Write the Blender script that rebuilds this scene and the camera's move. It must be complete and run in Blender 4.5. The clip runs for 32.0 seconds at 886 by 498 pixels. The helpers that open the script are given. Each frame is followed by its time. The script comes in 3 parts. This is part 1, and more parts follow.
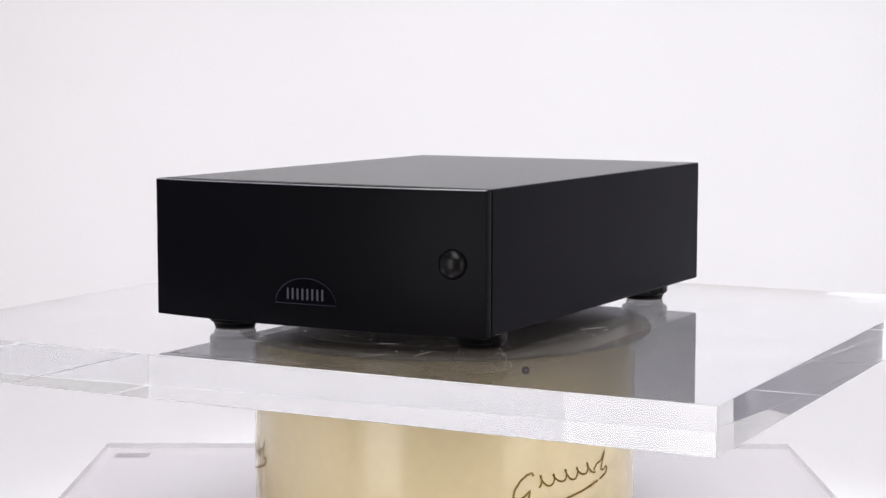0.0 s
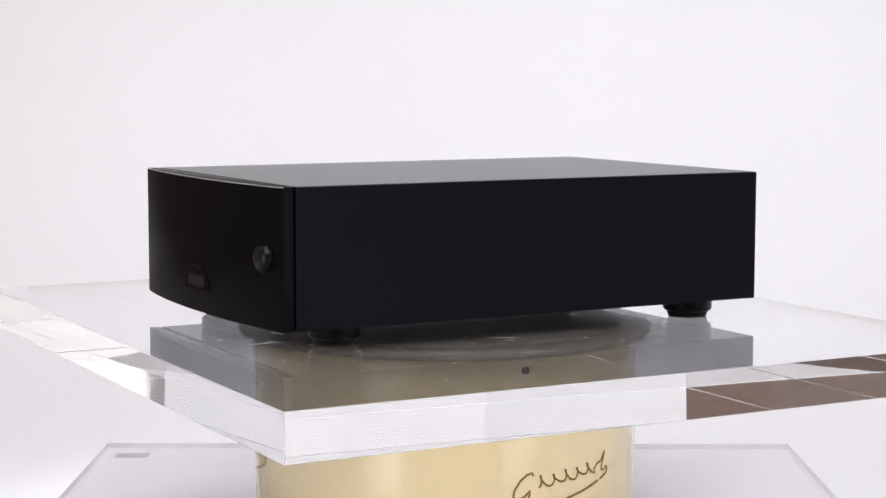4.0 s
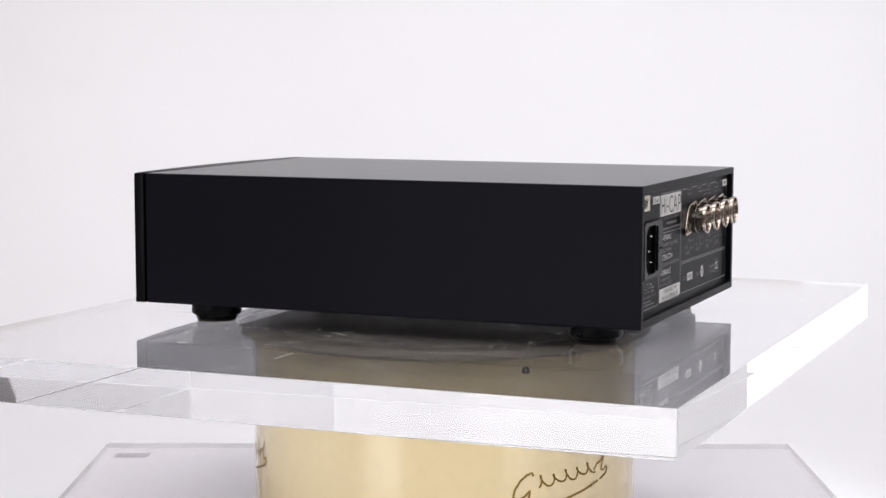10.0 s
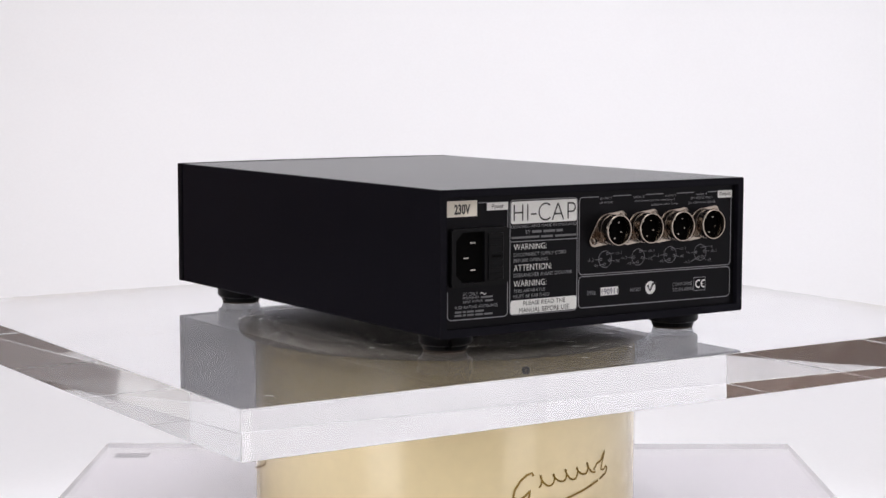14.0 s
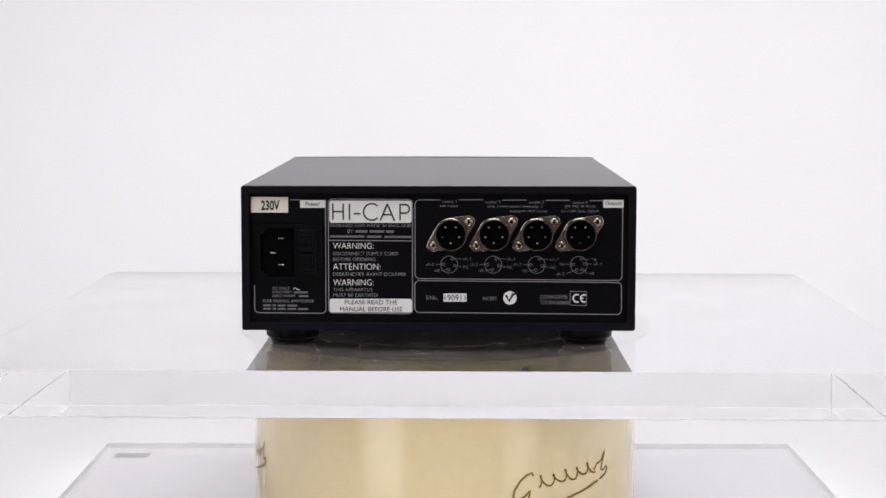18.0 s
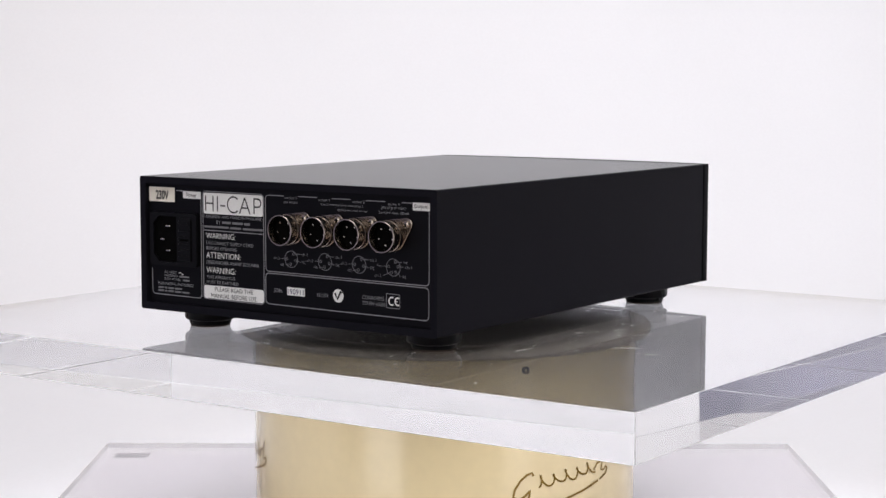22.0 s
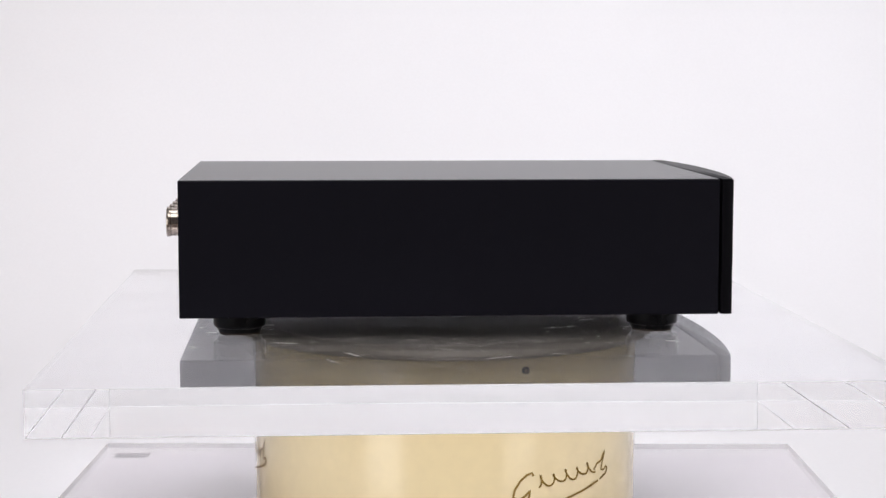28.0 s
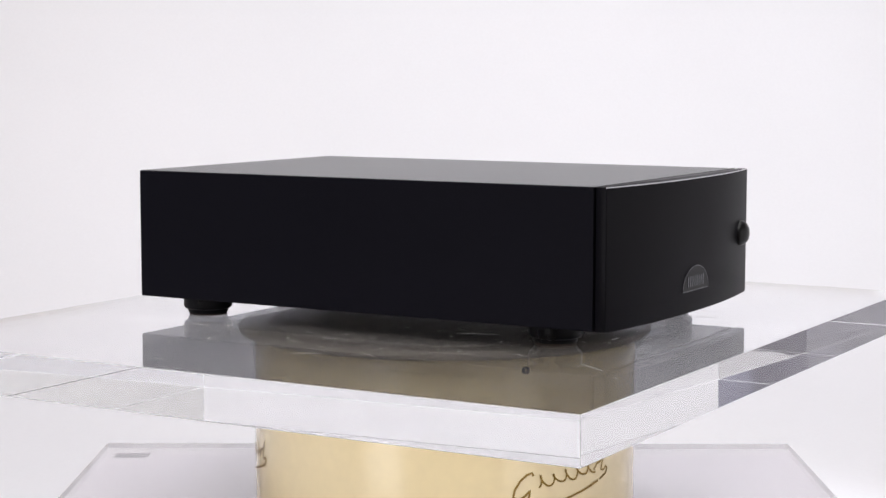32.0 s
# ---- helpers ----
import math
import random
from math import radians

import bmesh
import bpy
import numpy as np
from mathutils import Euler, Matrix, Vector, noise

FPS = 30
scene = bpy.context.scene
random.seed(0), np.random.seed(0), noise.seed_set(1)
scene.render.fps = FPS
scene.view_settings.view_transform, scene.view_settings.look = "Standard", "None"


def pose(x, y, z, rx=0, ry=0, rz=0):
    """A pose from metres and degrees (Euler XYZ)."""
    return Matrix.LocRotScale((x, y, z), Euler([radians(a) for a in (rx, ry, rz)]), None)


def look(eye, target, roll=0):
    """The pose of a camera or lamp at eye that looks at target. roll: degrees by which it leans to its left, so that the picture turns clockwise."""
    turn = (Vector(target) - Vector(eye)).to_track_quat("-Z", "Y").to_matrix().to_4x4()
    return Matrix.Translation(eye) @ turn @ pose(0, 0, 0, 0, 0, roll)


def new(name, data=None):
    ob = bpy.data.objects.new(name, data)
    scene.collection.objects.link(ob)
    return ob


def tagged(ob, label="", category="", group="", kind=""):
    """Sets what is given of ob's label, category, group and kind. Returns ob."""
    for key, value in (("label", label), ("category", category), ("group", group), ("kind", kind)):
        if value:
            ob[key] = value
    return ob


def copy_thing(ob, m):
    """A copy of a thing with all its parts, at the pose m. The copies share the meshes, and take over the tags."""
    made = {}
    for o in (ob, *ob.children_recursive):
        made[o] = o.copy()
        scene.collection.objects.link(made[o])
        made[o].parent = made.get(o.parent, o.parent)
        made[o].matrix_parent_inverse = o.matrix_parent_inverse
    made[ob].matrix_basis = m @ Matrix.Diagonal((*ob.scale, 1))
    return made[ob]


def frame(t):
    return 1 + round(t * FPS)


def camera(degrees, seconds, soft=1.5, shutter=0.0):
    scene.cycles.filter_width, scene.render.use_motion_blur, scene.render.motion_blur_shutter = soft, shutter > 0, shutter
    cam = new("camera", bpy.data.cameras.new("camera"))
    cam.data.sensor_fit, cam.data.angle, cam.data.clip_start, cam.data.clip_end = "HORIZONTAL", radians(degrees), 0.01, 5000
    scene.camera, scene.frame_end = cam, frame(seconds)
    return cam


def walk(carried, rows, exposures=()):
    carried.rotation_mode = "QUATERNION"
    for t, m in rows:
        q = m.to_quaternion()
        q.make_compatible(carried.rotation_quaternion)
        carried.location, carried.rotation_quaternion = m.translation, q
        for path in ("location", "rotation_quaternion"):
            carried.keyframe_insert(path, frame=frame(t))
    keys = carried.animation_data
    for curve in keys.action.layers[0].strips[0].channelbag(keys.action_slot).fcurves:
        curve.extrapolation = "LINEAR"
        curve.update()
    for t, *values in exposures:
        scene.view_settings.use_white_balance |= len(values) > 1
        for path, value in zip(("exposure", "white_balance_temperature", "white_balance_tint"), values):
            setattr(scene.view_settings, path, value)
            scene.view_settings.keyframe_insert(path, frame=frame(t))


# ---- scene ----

# A small black hi-fi power supply turning on a clear acrylic turntable before a
# white paper sweep. z = 0 is the table top; the turning axis is the z axis.
TOP = 0.1440          # upper face of the turning acrylic plate
W, D, H = 0.2067, 0.3020, 0.0761   # width, depth of the sleeve, height of the case
FOOT = 0.01143        # height of the rubber feet
YF = -D / 2           # seam between sleeve and front panel
LIP, BOW = 0.0060, 0.0080         # front panel: thickness at the ends, bow of its face


def turn(t):
    """The turntable's angle in degrees."""
    return -26.963 - 8.5246 * t


def settle(t):
    """The case's own small yaw on the plate while the start's jolt dies away, in degrees."""
    return -1.2 * math.exp(-t / 2)


# ---- camera ----
cam = camera(2 * math.degrees(math.atan(784 / 3159.9)), 32.0, soft=1.5)
EYE = (0.0, -1.0842, 0.14875 + TOP)
AIM = (-0.00124, -0.08928, 0.04808 + TOP)
walk(cam, [(0.0, look(EYE, AIM, 0.073)), (32.0, look(EYE, AIM, 0.073))])

# ---- light ----
world = bpy.data.worlds.new("studio_air")
scene.world = world
world.use_nodes = True
world.node_tree.nodes["Background"].inputs[0].default_value = (0.93, 0.94, 1.0, 1)
world.node_tree.nodes["Background"].inputs[1].default_value = 0.02
scene.view_settings.exposure = 0.24
scene.cycles.max_bounces = scene.cycles.transmission_bounces = scene.cycles.glossy_bounces = 24


def softbox(name, eye, target, sx, sy, watts, colour, spread=180):
    lamp = bpy.data.lights.new(name, "AREA")
    lamp.shape, lamp.size, lamp.size_y, lamp.energy, lamp.color = "RECTANGLE", sx, sy, watts, colour
    lamp.spread = radians(spread)
    ob = new(name, lamp)
    ob.matrix_world = look(eye, target)
    return ob


softbox("ceiling_softbox", (0.20, 0.22, 2.3), (0.06, 1.3, 0.68), 1.4, 1.1, 14.7, (0.972, 0.972, 1.0), 125)
softbox("key_softbox", (-1.50, -2.15, 0.36), (0, 0, 0.36), 1.0, 2.2, 12.5, (1.0, 0.972, 0.955))
softbox("fill_softbox", (1.8, -1.86, 0.36), (0, 0, 0.36), 0.85, 2.2, 6.5, (1.0, 0.975, 0.97))
# Added unseen lamp, so that the plate's edges pick up a bright right side.
softbox("added_side_lamp", (1.75, 0.2, 0.2), (0, 0.2, 0.2), 2.1, 1.2, 3.4, (1.0, 0.985, 1.0))
# Added bluish lamp for the blue tone in the plate's edge; no window known.
softbox("added_blue_lamp", (-2.3, -0.55, 0.3), (0, -0.55, 0.3), 2.0, 2.0, 1.9, (0.74, 0.76, 1.0))
# Unseen overhead lamp, added to brighten the drum and the case front.
softbox("added_overhead_lamp", (0.0, -1.6, 2.35), (0.0, -1.6, 0.0), 1.8, 1.4, 27, (1.0, 0.975, 0.97))


# ---- materials ----
def material(name, colour, rough=0.5, metal=0.0, grain=0.0, grain_size=900.0, bump=0.0, stain=0.0, stain_size=9.0, coat=0.0, spec=0.5):
    """A surface with variation at two scales: fine grain and broad stains."""
    m = bpy.data.materials.new(name)
    m.use_nodes = True
    n, l = m.node_tree.nodes, m.node_tree.links
    b = n["Principled BSDF"]
    b.inputs["Roughness"].default_value = rough
    b.inputs["Metallic"].default_value = metal
    b.inputs["Coat Weight"].default_value = coat
    b.inputs["Coat Roughness"].default_value = 0.06
    b.inputs["Specular IOR Level"].default_value = spec
    b.inputs["Base Color"].default_value = (*colour, 1)
    co = n.new("ShaderNodeTexCoord")
    if grain or stain:
        fine, broad = n.new("ShaderNodeTexNoise"), n.new("ShaderNodeTexNoise")
        fine.inputs["Scale"].default_value, broad.inputs["Scale"].default_value = grain_size, stain_size
        fine.inputs["Detail"].default_value, broad.inputs["Detail"].default_value = 2, 4
        l.new(co.outputs["Object"], fine.inputs["Vector"])
        l.new(co.outputs["Object"], broad.inputs["Vector"])
        a = n.new("ShaderNodeMapRange")
        a.inputs["To Min"].default_value, a.inputs["To Max"].default_value = 1 - grain, 1 + grain
        c = n.new("ShaderNodeMapRange")
        c.inputs["From Min"].default_value, c.inputs["From Max"].default_value = 0.3, 0.7
        c.inputs["To Min"].default_value, c.inputs["To Max"].default_value = 1 - stain, 1 + stain
        l.new(fine.outputs["Fac"], a.inputs["Value"])
        l.new(broad.outputs["Fac"], c.inputs["Value"])
        f = n.new("ShaderNodeMath")
        f.operation = "MULTIPLY"
        l.new(a.outputs[0], f.inputs[0])
        l.new(c.outputs[0], f.inputs[1])
        v = n.new("ShaderNodeVectorMath")
        v.operation = "SCALE"
        v.inputs[0].default_value = colour
        l.new(f.outputs[0], v.inputs["Scale"])
        l.new(v.outputs[0], b.inputs["Base Color"])
        r = n.new("ShaderNodeMath")
        r.operation = "MULTIPLY"
        r.inputs[1].default_value = rough
        l.new(c.outputs[0], r.inputs[0])
        l.new(r.outputs[0], b.inputs["Roughness"])
        if bump:
            k = n.new("ShaderNodeBump")
            k.inputs["Strength"].default_value, k.inputs["Distance"].default_value = bump, 0.0003
            l.new(fine.outputs["Fac"], k.inputs["Height"])
            l.new(k.outputs[0], b.inputs["Normal"])
    return m


def clear(name, tint, rough=0.0, ior=1.49):
    m = bpy.data.materials.new(name)
    m.use_nodes = True
    b = m.node_tree.nodes["Principled BSDF"]
    b.inputs["Base Color"].default_value = (*tint, 1)
    b.inputs["Roughness"].default_value = rough
    b.inputs["IOR"].default_value = ior
    b.inputs["Transmission Weight"].default_value = 1.0
    return m


def glint(m, share, rough):
    """A faint dark metallic lustre in a black finish, even at all angles."""
    n, l = m.node_tree.nodes, m.node_tree.links
    gloss, mix = n.new("ShaderNodeBsdfGlossy"), n.new("ShaderNodeMixShader")
    gloss.inputs["Color"].default_value, gloss.inputs["Roughness"].default_value = (0.92, 0.90, 1.0, 1), rough
    mix.inputs["Fac"].default_value = share
    l.new(n["Principled BSDF"].outputs[0], mix.inputs[1])
    l.new(gloss.outputs[0], mix.inputs[2])
    l.new(mix.outputs[0], n["Material Output"].inputs["Surface"])


def dusty(m, share):
    """A thin uneven film of pale dust over a clear surface."""
    n, l = m.node_tree.nodes, m.node_tree.links
    out, top = n["Material Output"], n["Principled BSDF"]
    film, mix, tex, span, co = n.new("ShaderNodeBsdfDiffuse"), n.new("ShaderNodeMixShader"), n.new("ShaderNodeTexNoise"), n.new("ShaderNodeMapRange"), n.new("ShaderNodeTexCoord")
    film.inputs["Color"].default_value = (0.78, 0.75, 0.71, 1)
    tex.inputs["Scale"].default_value, tex.inputs["Detail"].default_value = 16, 8
    span.inputs["From Min"].default_value, span.inputs["From Max"].default_value = 0.3, 0.7
    span.inputs["To Min"].default_value, span.inputs["To Max"].default_value = 0.4 * share, 1.6 * share
    l.new(co.outputs["Object"], tex.inputs["Vector"])
    l.new(tex.outputs["Fac"], span.inputs["Value"])
    l.new(span.outputs[0], mix.inputs["Fac"])
    l.new(top.outputs[0], mix.inputs[1])
    l.new(film.outputs[0], mix.inputs[2])
    l.new(mix.outputs[0], out.inputs["Surface"])


def wavy(m, scale, strength):
    """Slow waves in a surface polished by flame."""
    n, l = m.node_tree.nodes, m.node_tree.links
    tex, bump, co = n.new("ShaderNodeTexNoise"), n.new("ShaderNodeBump"), n.new("ShaderNodeTexCoord")
    tex.inputs["Scale"].default_value, tex.inputs["Detail"].default_value = scale, 3
    bump.inputs["Strength"].default_value, bump.inputs["Distance"].default_value = strength, 0.002
    l.new(co.outputs["Object"], tex.inputs["Vector"])
    l.new(tex.outputs["Fac"], bump.inputs["Height"])
    l.new(bump.outputs[0], n["Principled BSDF"].inputs["Normal"])


PAPER = material("white_paper", (0.86, 0.855, 0.88), 0.9, grain=0.02, grain_size=300, bump=0.05, stain=0.015, stain_size=2.5)
WALL = material("white_wall_paint", (0.80, 0.79, 0.80), 0.8, grain=0.02, grain_size=60, bump=0.1, stain=0.03, stain_size=1.5)
BLUE_WALL = material("blue_grey_wall_paint", (0.28, 0.27, 0.40), 0.8, grain=0.03, grain_size=60, bump=0.1, stain=0.7, stain_size=2.2)
DIM_WALL = material("grey_wall_paint", (0.5, 0.49, 0.49), 0.85, grain=0.04, grain_size=60, bump=0.1, stain=0.06, stain_size=1.5)
WOOD = material("brown_wood", (0.25, 0.165, 0.125), 0.5, grain=0.12, grain_size=30, bump=0.1, stain=0.12, stain_size=4)
CASE = material("black_powder_coat", (0.0096, 0.0093, 0.0132), 0.18, grain=0.25, grain_size=2600, bump=0.06, stain=0.015, stain_size=14, spec=0.016)
FASCIA = material("satin_black_fascia", (0.0040, 0.0038, 0.0050), 0.32, grain=0.12, grain_size=3000, bump=0.05, stain=0.015, stain_size=20, spec=0.02)
REAR = material("black_rear_sheet", (0.0040, 0.0039, 0.0050), 0.32, grain=0.15, grain_size=2000, bump=0.05, stain=0.02, stain_size=30, spec=0.03)
glint(CASE, 0.0035, 0.40)
glint(FASCIA, 0.0066, 0.34)
glint(REAR, 0.0092, 0.32)
PLASTIC = material("black_plastic", (0.0045, 0.0045, 0.0055), 0.3, grain=0.1, grain_size=1500, bump=0.05, stain=0.05, stain_size=60, spec=0.14)
RUBBER = material("black_rubber", (0.0025, 0.0025, 0.0032), 0.30, grain=0.2, grain_size=1200, bump=0.1, stain=0.15, stain_size=80, spec=0.12)
FELT = material("brown_felt", (0.028, 0.019, 0.013), 0.95, grain=0.3, grain_size=1500, bump=0.3)
VOID = material("dark_gap", (0.002, 0.002, 0.002), 0.8, spec=0.05)
MATTE = material("matt_black_paint", (0.006, 0.006, 0.006), 0.95, grain=0.2, grain_size=500, spec=0.0)
EDGE_HIGHLIGHT = material("panel_edge_highlight", (0.72, 0.72, 0.74), 0.38, metal=1.0, grain=0.1, grain_size=600)
BUTTON = material("black_button", (0.003, 0.003, 0.0035), 0.30, grain=0.08, grain_size=900, bump=0.02, spec=0.35)
GLOSS = material("gloss_black_window", (0.003, 0.003, 0.0045), 0.03, grain=0.1, grain_size=500, spec=0.07)
CHROME = material("window_trim", (0.10, 0.10, 0.112), 0.18, metal=1.0, grain=0.1, grain_size=900)
ETCH = material("grey_etched_mark", (0.17, 0.17, 0.19), 0.2, metal=0.6, grain=0.1, grain_size=900)
PRINT = material("white_screen_print", (0.90, 0.90, 0.88), 0.6, grain=0.12, grain_size=1800, stain=0.04, stain_size=60)
GREY_PRINT = material("grey_screen_print", (0.30, 0.30, 0.32), 0.6, grain=0.15, grain_size=1800, stain=0.05, stain_size=60)
SERIAL = material("faded_blue_ink", (0.09, 0.085, 0.16), 0.6, grain=0.2, grain_size=1500)
CHART = material("thin_grey_print", (0.21, 0.21, 0.225), 0.6, grain=0.2, grain_size=1800)
INK = material("black_ink", (0.015, 0.014, 0.014), 0.6)
STICKER = material("cream_label", (0.90, 0.85, 0.74), 0.55, grain=0.05, grain_size=900, stain=0.06, stain_size=70)
STEEL = material("nickel_plate", (0.46, 0.40, 0.345), 0.19, metal=1.0, grain=0.06, grain_size=400, bump=0.0, stain=0.2, stain_size=120)
PIN = material("bright_pin", (0.62, 0.60, 0.56), 0.25, metal=1.0, grain=0.05, grain_size=900)
CREAM = material("cream_gloss_enamel", (0.92, 0.765, 0.455), 0.24, grain=0.03, grain_size=160, bump=0.03, stain=0.02, stain_size=20, coat=1.0, spec=0.2)
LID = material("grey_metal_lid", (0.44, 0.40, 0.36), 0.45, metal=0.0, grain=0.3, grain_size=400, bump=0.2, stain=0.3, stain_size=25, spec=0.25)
CREAM.node_tree.nodes["Principled BSDF"].inputs["Coat IOR"].default_value = 1.6
CREAM.node_tree.nodes["Principled BSDF"].inputs["Coat Roughness"].default_value = 0.16
RIM = material("beige_rim", (0.40, 0.36, 0.30), 0.07, grain=0.08, grain_size=300, stain=0.12, stain_size=30, spec=0.5)
GOLD = material("dark_gold_print", (0.30, 0.19, 0.045), 0.32, metal=0.7, grain=0.1, grain_size=900)
SCRATCH = material("pale_scratch", (0.75, 0.74, 0.71), 0.5)
FAINT_PRINT = material("faint_grey_print", (0.17, 0.17, 0.18), 0.6, grain=0.3, grain_size=1500)
ACRYLIC = clear("clear_acrylic", (0.985, 0.985, 0.99))
# Tint and coat darken what shows through this worn face, in place of shade.
ACRYLIC_FACE = clear("darkened_worn_acrylic_face", (0.86, 0.87, 0.95))
face_shader = ACRYLIC_FACE.node_tree.nodes["Principled BSDF"]
face_shader.inputs["Coat Weight"].default_value, face_shader.inputs["Coat IOR"].default_value, face_shader.inputs["Coat Roughness"].default_value = 1.0, 1.6, 0.0
dusty(ACRYLIC_FACE, 0.048)
ACRYLIC_EDGE = clear("flame_polished_acrylic_edge", (0.985, 0.985, 0.99), 0.015)
wavy(ACRYLIC_EDGE, 18.0, 0.012)
# Grey tint stands in for the shade that plate and drum cast here.
BASE_ACRYLIC = clear("shade_tinted_base_acrylic", (0.68, 0.655, 0.675))
# Base plate edges, greyer and rougher than its faces.
BASE_EDGE = clear("grey_frosted_acrylic_edge", (0.60, 0.58, 0.60), 0.3)
SANDED = material("sanded_acrylic", (0.86, 0.86, 0.88), 0.6, grain=0.05, grain_size=900)
PAD = material("grey_pad", (0.10, 0.10, 0.105), 0.8, grain=0.2, grain_size=600)


# ---- building helpers ----
def part(name, bm, mat, parent=None, label="", smooth=False):
    """Links a bmesh as one mesh object under a thing or a part."""
    me = bpy.data.meshes.new(name)
    bm.normal_update()
    if smooth:
        for f in bm.faces:
            f.smooth = True
        for e in bm.edges:
            if len(e.link_faces) == 2 and e.calc_face_angle(0) > 0.7:
                e.smooth = False
    bm.to_mesh(me)
    bm.free()
    me.materials.append(mat)
    ob = new(name, me)
    ob.parent = parent
    if label:
        tagged(ob, label)
    return ob


def thing(name, label, category, group="", m=None):
    ob = tagged(new(name), label, category, group)
    if m is not None:
        ob.matrix_world = m
    return ob


def block(size, centre=(0, 0, 0), bevel=0.0, segments=2):
    bm = bmesh.new()
    bmesh.ops.create_cube(bm, size=1.0)
    bmesh.ops.scale(bm, vec=size, verts=bm.verts)
    if bevel:
        bmesh.ops.bevel(bm, geom=bm.edges[:], offset=bevel, segments=segments, affect="EDGES", profile=0.5)
    bmesh.ops.translate(bm, vec=centre, verts=bm.verts)
    return bm


def spin(profile, steps=64, centre=(0, 0, 0), m=None):
    """A turned solid about z from (radius, z) pairs."""
    bm = bmesh.new()
    rings = []
    for r, z in profile:
        if r < 1e-6:
            rings.append([bm.verts.new((0, 0, z))])
        else:
            rings.append([bm.verts.new((r * math.cos(2 * math.pi * i / steps), r * math.sin(2 * math.pi * i / steps), z)) for i in range(steps)])
    for a, b in zip(rings, rings[1:]):
        for i in range(steps):
            j = (i + 1) % steps
            loop = ([a[0]] if len(a) == 1 else [a[i], a[j]]) + ([b[0]] if len(b) == 1 else [b[j], b[i]])
            if len(loop) > 2:
                bm.faces.new(loop)
    if m is not None:
        bmesh.ops.transform(bm, matrix=m, verts=bm.verts)
    bmesh.ops.translate(bm, vec=centre, verts=bm.verts)
    bmesh.ops.recalc_face_normals(bm, faces=bm.faces)
    return bm


def prism(outline, depth, bevel=0.0, holes=()):
    """A flat outline in (u, v), standing from w = 0 to depth."""
    bm = bmesh.new()
    bottom = [bm.verts.new((u, v, 0)) for u, v in outline]
    face = bm.faces.new(bottom)
    made = bmesh.ops.extrude_face_region(bm, geom=[face])
    bmesh.ops.translate(bm, vec=(0, 0, depth), verts=[g for g in made["geom"] if isinstance(g, bmesh.types.BMVert)])
    bmesh.ops.recalc_face_normals(bm, faces=bm.faces)
    if bevel:
        rim = [e for e in bm.edges if all(v.co.z > depth * 0.5 for v in e.verts)]
        bmesh.ops.bevel(bm, geom=rim, offset=bevel, segments=2, affect="EDGES", profile=0.5)
    return bm


def ribbon(points, width, closed=False, lift=0.0, bm=None):
    """A printed line of even width along points in (u, v)."""
    bm = bm or bmesh.new()
    n = len(points)
    left, right = [], []
    for i, (x, y) in enumerate(points):
        a = points[i - 1] if (i or closed) else points[i]
        b = points[(i + 1) % n] if (i < n - 1 or closed) else points[i]
        dx, dy = b[0] - a[0], b[1] - a[1]
        k = math.hypot(dx, dy) or 1.0
        ox, oy = -dy / k * width / 2, dx / k * width / 2
        left.append(bm.verts.new((x + ox, y + oy, lift)))
        right.append(bm.verts.new((x - ox, y - oy, lift)))
    for i in range(n if closed else n - 1):
        j = (i + 1) % n
        bm.faces.new((left[i], right[i], right[j], left[j]))
    return bm


def round_rect(x0, y0, x1, y1, r, steps=5):
    out = []
    for cx, cy, a in ((x1 - r, y1 - r, 0), (x0 + r, y1 - r, 90), (x0 + r, y0 + r, 180), (x1 - r, y0 + r, 270)):
        for i in range(steps + 1):
            q = radians(a + 90 * i / steps)
            out.append((cx + r * math.cos(q), cy + r * math.sin(q)))
    return out


def arc(cx, cy, r, a0, a1, steps=12):
    return [(cx + r * math.cos(radians(a0 + (a1 - a0) * i / steps)), cy + r * math.sin(radians(a0 + (a1 - a0) * i / steps))) for i in range(steps + 1)]


def letters(text, x0, x1, y0, y1, weight=-0.008):
    """Text in the built-in font as a flat mesh that fills the box (x0..x1, y0..y1)."""
    curve = bpy.data.curves.new("text", "FONT")
    curve.body, curve.resolution_u, curve.offset = text, 3, weight
    ob = bpy.data.objects.new("text", curve)
    scene.collection.objects.link(ob)
    me = bpy.data.meshes.new_from_object(ob.evaluated_get(bpy.context.evaluated_depsgraph_get()))
    bpy.data.objects.remove(ob)
    bpy.data.curves.remove(curve)
    bm = bmesh.new()
    bm.from_mesh(me)
    bpy.data.meshes.remove(me)
    lo = [min(v.co[i] for v in bm.verts) for i in (0, 1)]
    hi = [max(v.co[i] for v in bm.verts) for i in (0, 1)]
    for v in bm.verts:
        v.co.x = x0 + (v.co.x - lo[0]) / (hi[0] - lo[0]) * (x1 - x0)
        v.co.y = y0 + (v.co.y - lo[1]) / (hi[1] - lo[1]) * (y1 - y0)
        v.co.z = 0
    return bm


